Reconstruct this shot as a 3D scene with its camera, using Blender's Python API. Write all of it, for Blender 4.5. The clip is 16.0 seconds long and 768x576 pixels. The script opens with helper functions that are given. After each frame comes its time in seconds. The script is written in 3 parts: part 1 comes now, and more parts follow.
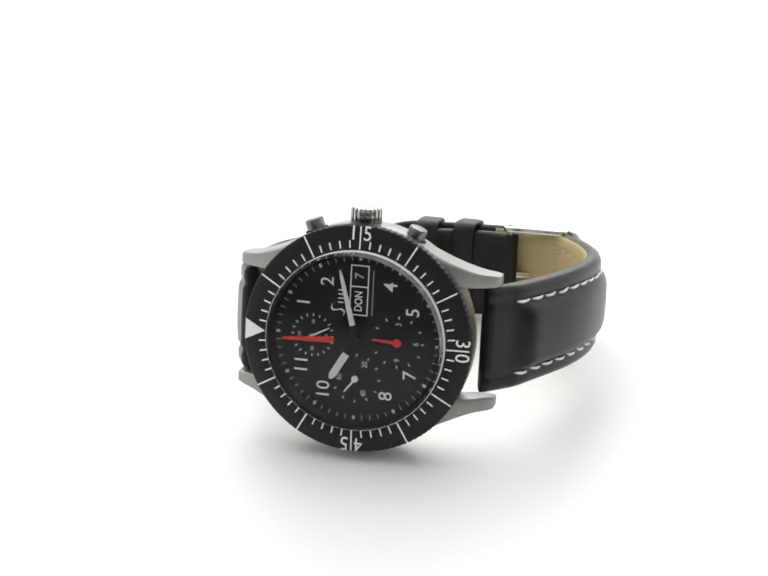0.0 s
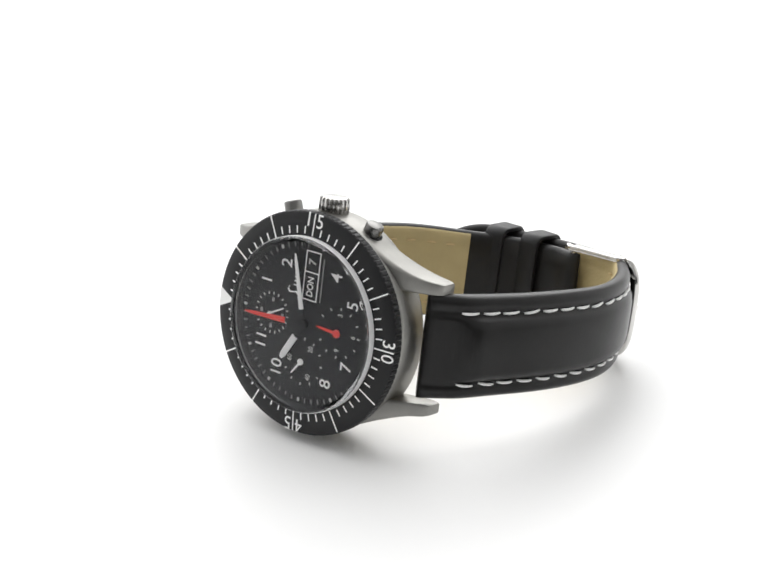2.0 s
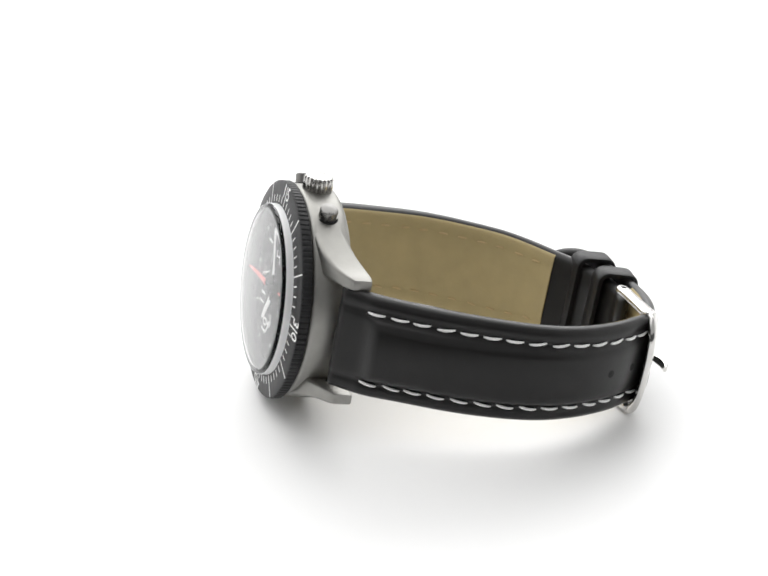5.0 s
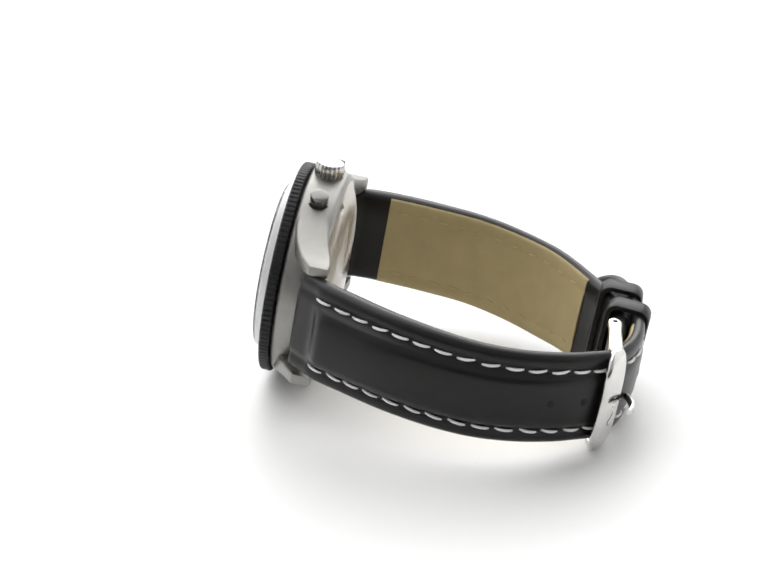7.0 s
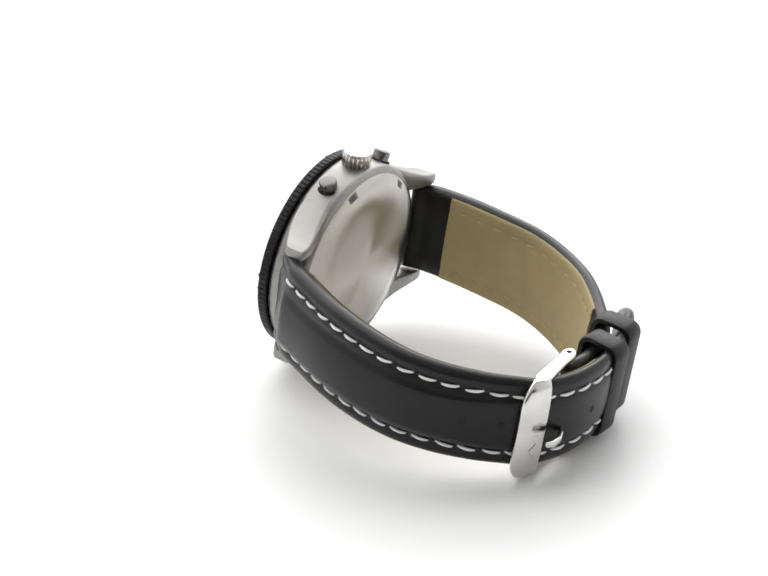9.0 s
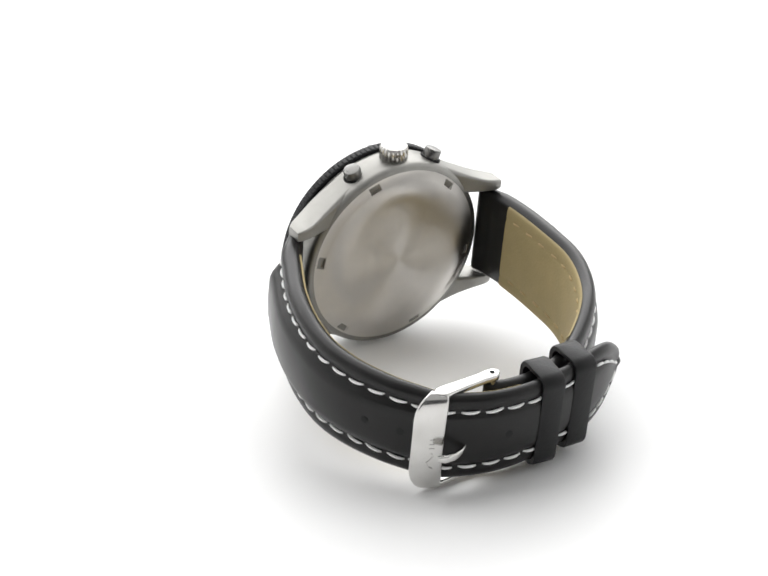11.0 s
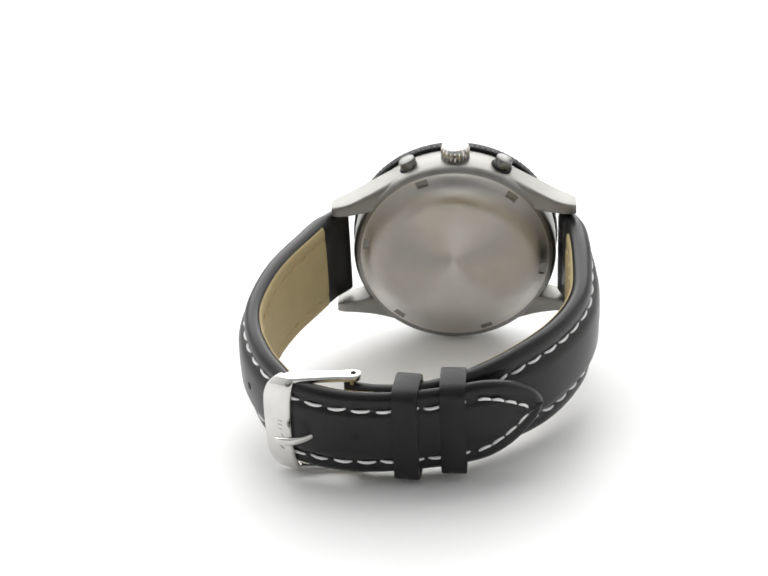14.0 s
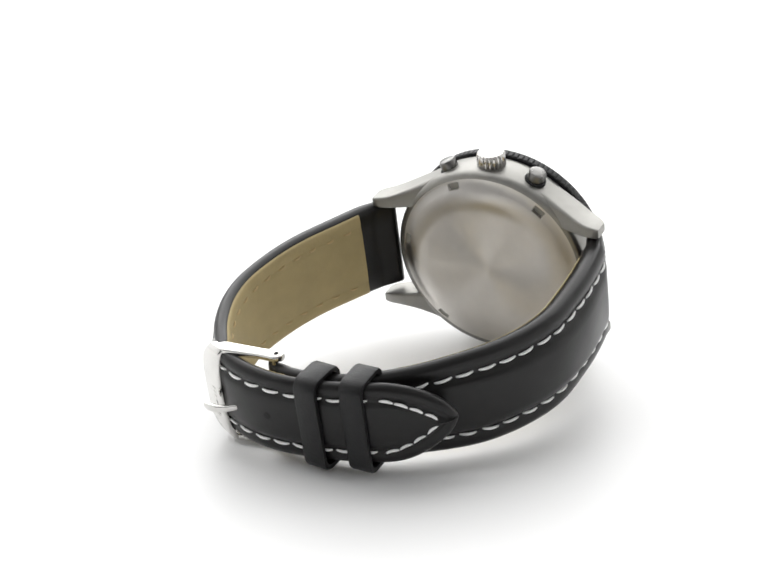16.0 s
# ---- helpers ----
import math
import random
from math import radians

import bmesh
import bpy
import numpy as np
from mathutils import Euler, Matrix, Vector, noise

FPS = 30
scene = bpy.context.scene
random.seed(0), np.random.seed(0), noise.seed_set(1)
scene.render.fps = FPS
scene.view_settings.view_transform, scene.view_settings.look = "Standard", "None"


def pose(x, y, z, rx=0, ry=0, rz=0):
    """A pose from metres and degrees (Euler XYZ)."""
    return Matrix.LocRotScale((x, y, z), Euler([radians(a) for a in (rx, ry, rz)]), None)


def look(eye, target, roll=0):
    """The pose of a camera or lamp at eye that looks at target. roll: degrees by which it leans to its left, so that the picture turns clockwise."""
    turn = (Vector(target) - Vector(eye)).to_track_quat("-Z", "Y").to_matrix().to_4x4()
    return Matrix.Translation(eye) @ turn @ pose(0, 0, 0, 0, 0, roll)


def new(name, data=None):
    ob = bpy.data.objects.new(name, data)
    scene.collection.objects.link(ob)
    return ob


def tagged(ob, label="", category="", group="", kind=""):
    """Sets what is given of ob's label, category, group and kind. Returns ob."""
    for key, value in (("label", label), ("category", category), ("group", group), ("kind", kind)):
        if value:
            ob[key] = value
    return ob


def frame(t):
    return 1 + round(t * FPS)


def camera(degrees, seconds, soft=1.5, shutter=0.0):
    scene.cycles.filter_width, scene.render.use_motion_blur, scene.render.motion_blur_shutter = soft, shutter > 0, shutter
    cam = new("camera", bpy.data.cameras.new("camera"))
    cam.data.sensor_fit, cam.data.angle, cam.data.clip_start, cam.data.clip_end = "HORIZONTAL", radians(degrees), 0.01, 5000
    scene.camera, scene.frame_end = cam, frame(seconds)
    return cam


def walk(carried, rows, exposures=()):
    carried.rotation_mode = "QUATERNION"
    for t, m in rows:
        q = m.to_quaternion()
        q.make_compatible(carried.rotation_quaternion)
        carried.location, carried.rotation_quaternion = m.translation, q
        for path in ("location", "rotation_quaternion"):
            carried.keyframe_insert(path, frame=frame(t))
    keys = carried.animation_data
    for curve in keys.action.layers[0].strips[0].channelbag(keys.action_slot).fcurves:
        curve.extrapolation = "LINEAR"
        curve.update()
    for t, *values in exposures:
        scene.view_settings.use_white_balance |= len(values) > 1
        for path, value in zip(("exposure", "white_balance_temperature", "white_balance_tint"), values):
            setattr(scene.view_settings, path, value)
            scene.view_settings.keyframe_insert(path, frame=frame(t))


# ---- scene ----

# The camera stands still on its tripod; the watch turns once round on a slow turntable.
MM = 0.001
FLOOR = 0.1578
cam = camera(23.926, 16.0, soft=1.7)
EYE = Vector((0.0, -0.32275, FLOOR))
PITCH, YAW, ROLL = radians(22.896), radians(-1.313), -0.853
AIM = Vector((math.sin(YAW) * math.cos(PITCH), math.cos(YAW) * math.cos(PITCH), -math.sin(PITCH)))
VIEW = look(EYE, EYE + AIM, ROLL)
walk(cam, [(0.0, VIEW), (16.0, VIEW)])

# ---- light: a white photo tent, open towards the camera ----
world = bpy.data.worlds.new("tent_light")
scene.world = world
world.use_nodes = True
world.node_tree.nodes["Background"].inputs["Color"].default_value = (1.0, 1.0, 1.0, 1)
world.node_tree.nodes["Background"].inputs["Strength"].default_value = 0.48


def softbox(name, eye, target, w, h, watts):
    lamp = bpy.data.lights.new(name, "AREA")
    lamp.shape, lamp.size, lamp.size_y, lamp.energy = "RECTANGLE", w, h, watts
    lamp.color = (1.0, 1.0, 1.0)
    ob = new(name, lamp)
    ob.matrix_world = look(eye, target)
    return ob


softbox("softbox_top", (-0.12, 0.62, 0.80), (0, 0.30, 0), 1.7, 1.4, 14.2)
softbox("softbox_back", (0.0, 0.95, 0.55), (0, 0.1, 0.0), 1.2, 0.7, 4.5)
scene.view_settings.exposure = 0.0

# ---- materials ----


def material(name, color, rough, metal=0.0, grain=0.0, grain_scale=4000.0, wear=0.0, wear_scale=300.0, spec=0.5, coat=0.0, stretch=(1, 1, 1)):
    """A principled surface with fine relief and a slow change of tone and gloss."""
    m = bpy.data.materials.new(name)
    m.use_nodes = True
    nt = m.node_tree
    n, l = nt.nodes, nt.links
    b = n["Principled BSDF"]
    b.inputs["Base Color"].default_value = (*color, 1)
    b.inputs["Metallic"].default_value = metal
    b.inputs["Roughness"].default_value = rough
    b.inputs["Specular IOR Level"].default_value = spec
    b.inputs["Coat Weight"].default_value = coat
    tc = n.new("ShaderNodeTexCoord")
    mp = n.new("ShaderNodeMapping")
    mp.inputs["Scale"].default_value = stretch
    l.new(tc.outputs["Object"], mp.inputs["Vector"])
    if wear:
        no = n.new("ShaderNodeTexNoise")
        no.inputs["Scale"].default_value = wear_scale
        no.inputs["Detail"].default_value = 5
        l.new(mp.outputs["Vector"], no.inputs["Vector"])
        mix = n.new("ShaderNodeMix")
        mix.data_type = "RGBA"
        mix.inputs["A"].default_value = (*[c * (1 - wear) for c in color], 1)
        mix.inputs["B"].default_value = (*[min(1, c * (1 + wear)) for c in color], 1)
        l.new(no.outputs["Fac"], mix.inputs["Factor"])
        l.new(mix.outputs["Result"], b.inputs["Base Color"])
        mr = n.new("ShaderNodeMapRange")
        mr.inputs["To Min"].default_value = max(0.02, rough * (1 - wear))
        mr.inputs["To Max"].default_value = min(1, rough * (1 + wear))
        l.new(no.outputs["Fac"], mr.inputs["Value"])
        l.new(mr.outputs["Result"], b.inputs["Roughness"])
    if grain:
        g = n.new("ShaderNodeTexNoise")
        g.inputs["Scale"].default_value = grain_scale
        g.inputs["Detail"].default_value = 3
        l.new(mp.outputs["Vector"], g.inputs["Vector"])
        bu = n.new("ShaderNodeBump")
        bu.inputs["Strength"].default_value = grain
        bu.inputs["Distance"].default_value = 0.0001
        l.new(g.outputs["Fac"], bu.inputs["Height"])
        l.new(bu.outputs["Normal"], b.inputs["Normal"])
    return m


def leather(name, color, rough, grain, cell, spec=0.3):
    """Leather: pebbled grain from small cells over slow creases."""
    m = material(name, color, rough, grain=0.0, wear=0.12, wear_scale=260, spec=spec)
    n, l = m.node_tree.nodes, m.node_tree.links
    tc = n.new("ShaderNodeTexCoord")
    vo = n.new("ShaderNodeTexVoronoi")
    vo.inputs["Scale"].default_value = cell
    no = n.new("ShaderNodeTexNoise")
    no.inputs["Scale"].default_value = cell * 0.35
    no.inputs["Detail"].default_value = 4
    ad = n.new("ShaderNodeMath")
    ad.operation = "ADD"
    bu = n.new("ShaderNodeBump")
    bu.inputs["Strength"].default_value = grain
    bu.inputs["Distance"].default_value = 0.00012
    l.new(tc.outputs["Object"], vo.inputs["Vector"])
    l.new(tc.outputs["Object"], no.inputs["Vector"])
    l.new(vo.outputs["Distance"], ad.inputs[0])
    l.new(no.outputs["Fac"], ad.inputs[1])
    l.new(ad.outputs["Value"], bu.inputs["Height"])
    l.new(bu.outputs["Normal"], n["Principled BSDF"].inputs["Normal"])
    return m


def brushed_disc(name):
    """Steel brushed in rings about the watch's axis, so that highlights fan out from the middle."""
    m = material(name, (0.66, 0.635, 0.60), 0.45, metal=1.0, wear=0.12, wear_scale=160)
    n, l = m.node_tree.nodes, m.node_tree.links
    b = n["Principled BSDF"]
    b.inputs["Anisotropic"].default_value = 0.9
    tg = n.new("ShaderNodeTangent")
    tg.direction_type, tg.axis = "RADIAL", "X"
    l.new(tg.outputs["Tangent"], b.inputs["Tangent"])
    return m


M_FLOOR = material("white_acrylic", (0.89, 0.89, 0.887), 0.45, wear=0.01, wear_scale=12, spec=0.3)
# Dark grey of the added, unseen light blocker in front.
M_FLAG = material("dark_grey_flag", (0.06, 0.06, 0.062), 0.8, grain=0.2, grain_scale=300, wear=0.1, wear_scale=4)
M_CASE = material("satin_steel", (0.305, 0.30, 0.283), 0.46, metal=1.0, grain=0.12, grain_scale=3500, wear=0.18, wear_scale=350)
M_BACK = brushed_disc("brushed_steel")
M_POLISH = material("polished_steel", (0.68, 0.67, 0.65), 0.15, metal=1.0, wear=0.15, wear_scale=200)
M_CROWN = material("crown_steel", (0.62, 0.61, 0.59), 0.22, metal=1.0, wear=0.1)
M_PUSH = material("dark_steel", (0.19, 0.187, 0.18), 0.28, metal=1.0, grain=0.1, grain_scale=3500, wear=0.2, wear_scale=400)
M_BEZEL = material("black_bezel", (0.010, 0.010, 0.011), 0.42, grain=0.1, wear=0.25, wear_scale=500, spec=0.3)
M_DIAL = material("matte_black_dial", (0.021, 0.021, 0.022), 0.7, wear=0.1, spec=0.25)
M_WHITE = material("white_print", (0.93, 0.93, 0.92), 0.5, wear=0.05)
M_GREY = material("grey_print", (0.55, 0.55, 0.53), 0.6, wear=0.1)
M_DIM = material("dim_print", (0.26, 0.26, 0.25), 0.6, wear=0.1)
M_RED = material("red_lacquer", (0.82, 0.045, 0.035), 0.35, wear=0.05)
# Near-black: painted shade of strap holes and pusher recesses, also the hinge pins.
M_SHADE_AND_PIN = material("shade_and_pin_black", (0.006, 0.006, 0.006), 0.8, wear=0.1)
M_LEATHER = leather("black_leather", (0.0105, 0.010, 0.010), 0.31, 0.08, 2600, 0.29)
M_LOOP = leather("matte_black_leather", (0.011, 0.011, 0.0115), 0.42, 0.2, 2600, 0.27)
M_LINING = leather("tan_leather", (0.45, 0.365, 0.19), 0.62, 0.3, 1800)
M_THREAD = material("white_thread", (0.94, 0.93, 0.90), 0.75, grain=0.5, grain_scale=9000, wear=0.12, wear_scale=3000)
M_TAN_THREAD = material("tan_thread", (0.55, 0.42, 0.22), 0.8, grain=0.5, grain_scale=9000, wear=0.1)
M_GLASS = bpy.data.materials.new("crystal_glass")
M_GLASS.use_nodes = True
_g = M_GLASS.node_tree.nodes["Principled BSDF"]
_g.inputs["Base Color"].default_value = (1, 1, 1, 1)
_g.inputs["Roughness"].default_value = 0.01
_g.inputs["IOR"].default_value = 1.45
_g.inputs["Transmission Weight"].default_value = 1.0
_g.inputs["Specular Tint"].default_value = (0.2, 0.205, 0.22, 1)  # anti-reflection coating

# White that stands in for light caught in the crystal's rim.
M_EDGE_GLINT = material("edge_glint_white", (0.97, 0.97, 0.97), 0.3, grain=0.1, wear=0.02)
M_EDGE_GLINT.node_tree.nodes["Principled BSDF"].inputs["Transmission Weight"].default_value = 0.1

# ---- the white sweep ----


def backdrop():
    """Floor that runs back and rises in one curve to a white wall."""
    bm = bmesh.new()
    prof = [(-2.5, 0.0), (1.2, 0.0)]
    prof += [(1.2 + 0.6 * math.sin(radians(a)), 0.6 - 0.6 * math.cos(radians(a))) for a in range(6, 91, 6)]
    prof += [(1.8, 2.2)]
    rows = [[bm.verts.new((x, y, z)) for y, z in prof] for x in (-2.5, 2.5)]
    for i in range(len(prof) - 1):
        f = bm.faces.new((rows[0][i], rows[1][i], rows[1][i + 1], rows[0][i + 1]))
        f.smooth = True
    me = bpy.data.meshes.new("backdrop")
    bm.to_mesh(me)
    me.materials.append(M_FLOOR)
    tagged(new("backdrop", me), "seamless white photo sweep under the watch", "backdrop", kind="structure")


def plain_wall(name, size, at, mat, label):
    """A plain wall with some thickness."""
    bm = bmesh.new()
    bmesh.ops.create_cube(bm, size=1.0)
    bmesh.ops.scale(bm, vec=size, verts=bm.verts)
    bmesh.ops.translate(bm, vec=at, verts=bm.verts)
    me = bpy.data.meshes.new(name)
    bm.to_mesh(me)
    bm.free()
    me.materials.append(mat)
    tagged(new(name, me), label, "wall", kind="structure")


backdrop()
plain_wall("wall_west", (0.03, 2.6, 1.5), (-1.0, 0.5, 0.752), M_FLOOR, "plain white side wall of the photo tent")
plain_wall("wall_east", (0.03, 2.6, 1.5), (1.0, 0.5, 0.752), M_FLOOR, "plain white side wall of the photo tent")
# Added out of view: blocks low front light so the steel reflects dark.
plain_wall("front_flag", (4.6, 0.05, 0.5), (0.0, -1.25, 0.252), M_FLAG, "unseen low dark flag added in front to darken level reflections")

# ---- the watch: built with x out of the dial, y towards 6 o'clock, z towards the crown, in millimetres ----
AXES = Matrix(((-0.21194, 0.97547, 0.05946), (-0.95972, -0.21923, 0.17570), (0.18443, -0.01982, 0.98265)))
WATCH = Matrix.LocRotScale(Vector((-0.01202, -0.02655, FLOOR - 0.13526)), AXES.to_quaternion(), Vector((1, 1, 1)))

watch = new("wristwatch")
tagged(watch, "steel pilot chronograph with black dial on a black stitched leather strap", "wristwatch")


def part(name, bm, mat, parent, label="", sharp=35.0):
    """Links a bmesh in millimetres as one mesh under a thing or a part."""
    if isinstance(bm, bmesh.types.BMesh):
        bmesh.ops.recalc_face_normals(bm, faces=bm.faces)
        bmesh.ops.scale(bm, vec=(MM, MM, MM), verts=bm.verts)
        me = bpy.data.meshes.new(name)
        bm.to_mesh(me)
        bm.free()
        me.materials.append(mat)
        me.shade_smooth()
        me.set_sharp_from_angle(angle=radians(sharp))
    else:
        me = bm
    ob = new(name, me)
    ob.parent = parent
    if parent is watch:
        ob.matrix_basis = WATCH
    return tagged(ob, label) if label else ob


def shared(name, bm, mat, sharp=35.0):
    bmesh.ops.recalc_face_normals(bm, faces=bm.faces)
    bmesh.ops.scale(bm, vec=(MM, MM, MM), verts=bm.verts)
    me = bpy.data.meshes.new(name)
    bm.to_mesh(me)
    bm.free()
    me.materials.append(mat)
    me.shade_smooth()
    me.set_sharp_from_angle(angle=radians(sharp))
    return me


def ring(bm, pts):
    return [bm.verts.new(p) for p in pts]


def bridge(bm, a, b, closed=True):
    n = len(a)
    for i in range(n if closed else n - 1):
        j = (i + 1) % n
        if len({a[i], a[j], b[j], b[i]}) == 4:
            bm.faces.new((a[i], a[j], b[j], b[i]))


def loft(bm, sections, cap=True):
    rings = [ring(bm, s) for s in sections]
    for a, b in zip(rings, rings[1:]):
        bridge(bm, a, b)
    if cap:
        bm.faces.new(rings[0][::-1])
        bm.faces.new(rings[-1])
    return rings


def polar(r, deg, x=0.0):
    """A point of the watch at that radius, clockwise from 12 o'clock."""
    a = radians(deg)
    return Vector((x, -r * math.cos(a), r * math.sin(a)))


def lathe(bm, profile, seg, change=None, closed=False):
    """Turns (x, r) pairs about the watch's axis; change(i, k, x, r) may cut teeth and pockets."""
    cols = []
    for i in range(seg):
        a = 360.0 * i / seg
        col = []
        for k, (x, r) in enumerate(profile):
            if change:
                x, r = change(a, k, x, r)
            col.append(bm.verts.new(polar(r, a, x)))
        cols.append(col)
    for i in range(seg):
        bridge(bm, cols[i], cols[(i + 1) % seg], closed)
    if not closed:
        for k in (0, -1):
            if profile[k][1] > 1e-6:
                bm.faces.new([c[k] for c in cols])
    return cols


def cylinder(bm, base, axis, profile, seg, tooth=0.0, every=2):
    """Turns (d, r) pairs about an axis from base."""
    axis = Vector(axis).normalized()
    u = axis.orthogonal().normalized()
    v = axis.cross(u)
    rings = []
    for d, r in profile:
        pts = []
        for i in range(seg):
            q = r - (tooth if tooth and r > profile[0][1] * 0.95 and i % every == 0 else 0)
            a = 2 * math.pi * i / seg
            pts.append(Vector(base) + axis * d + (u * math.cos(a) + v * math.sin(a)) * q)
        rings.append(ring(bm, pts))
    for a, b in zip(rings, rings[1:]):
        bridge(bm, a, b)
    bm.faces.new(rings[0][::-1])
    bm.faces.new(rings[-1])


def box(bm, sx, sy, sz, taper=1.0, at=(0, 0, 0)):
    """A slab centred at the point, its far end (+x) narrowed by taper."""
    c = Vector(at)
    vs = {}
    for i in (-1, 1):
        for j in (-1, 1):
            for k in (-1, 1):
                t = taper if i > 0 else 1.0
                vs[i, j, k] = bm.verts.new(c + Vector((i * sx / 2, j * sy / 2 * t, k * sz / 2)))
    for q in (((-1, -1, -1), (-1, 1, -1), (-1, 1, 1), (-1, -1, 1)), ((1, -1, -1), (1, -1, 1), (1, 1, 1), (1, 1, -1)),
              ((-1, -1, -1), (-1, -1, 1), (1, -1, 1), (1, -1, -1)), ((-1, 1, -1), (1, 1, -1), (1, 1, 1), (-1, 1, 1)),
              ((-1, -1, -1), (1, -1, -1), (1, 1, -1), (-1, 1, -1)), ((-1, -1, 1), (-1, 1, 1), (1, 1, 1), (1, -1, 1))):
        bm.faces.new([vs[k] for k in q])


def rounded(w, h, r, n=4):
    """A rounded rectangle as a ring of (a, b) pairs."""
    out = []
    for cx, cy, a0 in ((w - r, h - r, 0), (-w + r, h - r, 90), (-w + r, -h + r, 180), (w - r, -h + r, 270)):
        for i in range(n + 1):
            a = radians(a0 + 90 * i / n)
            out.append((cx + r * math.cos(a), cy + r * math.sin(a)))
    return out


def lerp_table(table, t):
    """Smooth steps between (t, value) pairs."""
    if t <= table[0][0]:
        return table[0][1]
    for (t0, a), (t1, b) in zip(table, table[1:]):
        if t <= t1:
            k = (t - t0) / (t1 - t0)
            k = k * k * (3 - 2 * k)
            return a + (b - a) * k
    return table[-1][1]


def curve_table(table, t):
    """An even curve through (t, value) pairs."""
    t = min(max(t, table[0][0]), table[-1][0])
    i = max(k for k in range(len(table) - 1) if table[k][0] <= t)

    def slope(k):
        a, b = table[max(0, k - 1)], table[min(len(table) - 1, k + 1)]
        return (b[1] - a[1]) / (b[0] - a[0])
    (t0, a), (t1, b) = table[i], table[i + 1]
    h, k = t1 - t0, (t - t0) / (t1 - t0)
    return (2 * k ** 3 - 3 * k * k + 1) * a + (k ** 3 - 2 * k * k + k) * h * slope(i) + (3 * k * k - 2 * k ** 3) * b + (k ** 3 - k * k) * h * slope(i + 1)


def basis(xa, ya, za, o):
    m = Matrix((xa, ya, za)).transposed().to_4x4()
    m.translation = Vector(o) * MM
    return m


# ---- case ----
CROWN_Y = -0.5


def case():
    bm = bmesh.new()
    lathe(bm, [(-2.0, 18.0), (-2.15, 19.5), (-2.5, 20.3), (-3.4, 20.6), (-8.7, 20.55), (-9.5, 20.3), (-9.95, 19.75), (-10.0, 17.5)], 128)
    return part("case", bm, M_CASE, watch, "satin steel watch case", 50)


body = case()


def lug(sy, sz):
    """A curved horn that holds the strap, wide where it leaves the case."""
    outer = [(4, 20.0), (9, 18.45), (13, 16.3), (17, 14.4), (21, 12.95), (25, 12.4)]
    front = [(4, -2.5), (12, -2.7), (16, -3.6), (19, -4.8), (22, -6.4), (25, -8.2)]
    rear = [(4, -8.9), (12, -9.2), (17, -10.2), (21, -11.4), (25, -11.9)]
    bm = bmesh.new()
    secs = []
    for i in range(29):
        y = 4 + 20.3 * i / 28
        tip = max(0.0, (y - 22.8) / 1.5)
        zo, xf, xb = curve_table(outer, y), curve_table(front, y), curve_table(rear, y)
        zi = min(10.25, zo - 1.6)
        shrink = 0.3 * tip * tip
        hz, hx = (zo - zi) / 2 - shrink * 0.6, (xf - xb) / 2 - shrink
        secs.append([((xf + xb) / 2 + a, sy * y, sz * ((zo + zi) / 2 + b)) for a, b in rounded(hx, hz, min(hx, hz) * 0.36, 4)])
    loft(bm, secs)
    part("lug", bm, M_CASE, body, "", 50)


for sy in (1, -1):
    for sz in (1, -1):
        lug(sy, sz)


def case_back():
    bm = bmesh.new()
    prof = [(-9.5, 19.5), (-9.75, 19.5), (-9.92, 19.3), (-10.07, 18.75), (-10.1, 18.65), (-10.6, 17.45), (-10.63, 17.4)]
    # flat in the middle, rounded off towards the edge
    prof += [(-11.75 + 1.02 * ((r - 12.5) / 4.7) ** 2.0, r) for r in (17.2, 16.7, 16.2, 15.7, 15.2, 14.7, 14.2, 13.7, 13.2, 12.8)]
    prof += [(-11.75, 12.3), (-11.77, 8.0), (-11.78, 4.0), (-11.78, 0.3)]

    def notch(a, k, x, r):
        d = min(abs((a - (50 + 60 * q) + 180) % 360 - 180) for q in range(6))
        if d < 3.3 and 4 <= k <= 5:
            x += 1.1
        return x, r
    lathe(bm, prof, 360, notch)
    return part("case_back", bm, M_BACK, watch, "screwed brushed steel case back with six notches", 25)


back = case_back()


def bezel_x(r):
    return (18.8 - r) * 0.09


def bezel():
    bm = bmesh.new()
    prof = [(-0.6, 16.5), (bezel_x(16.5) - 0.1, 16.5), (bezel_x(16.7), 16.7), (bezel_x(20.6), 20.6), (-0.3, 20.85), (-0.5, 21.0), (-2.0, 21.0), (-2.2, 20.8), (-2.2, 18.0)]

    def grip(a, k, x, r):
        i = round(a * 480 / 360)
        return (x, r - 0.2) if i % 4 == 0 and k in (5, 6) else (x, r)
    lathe(bm, prof, 480, grip, closed=True)
    return part("bezel", bm, M_BEZEL, watch, "black rotating bezel with white minute scale and coin edge", 30)


bez = bezel()


def on_bezel(r, deg, lift=0.0):
    """The pose on the sloping bezel: x clockwise, y outwards, z up from the face."""
    a = radians(deg)
    R, T, X = Vector((0, -math.cos(a), math.sin(a))), Vector((0, math.sin(a), math.cos(a))), Vector((1, 0, 0))
    s = math.atan(0.09)
    return basis(T, R * math.cos(s) - X * math.sin(s), X * math.cos(s) + R * math.sin(s), polar(r, deg, bezel_x(r) + lift))


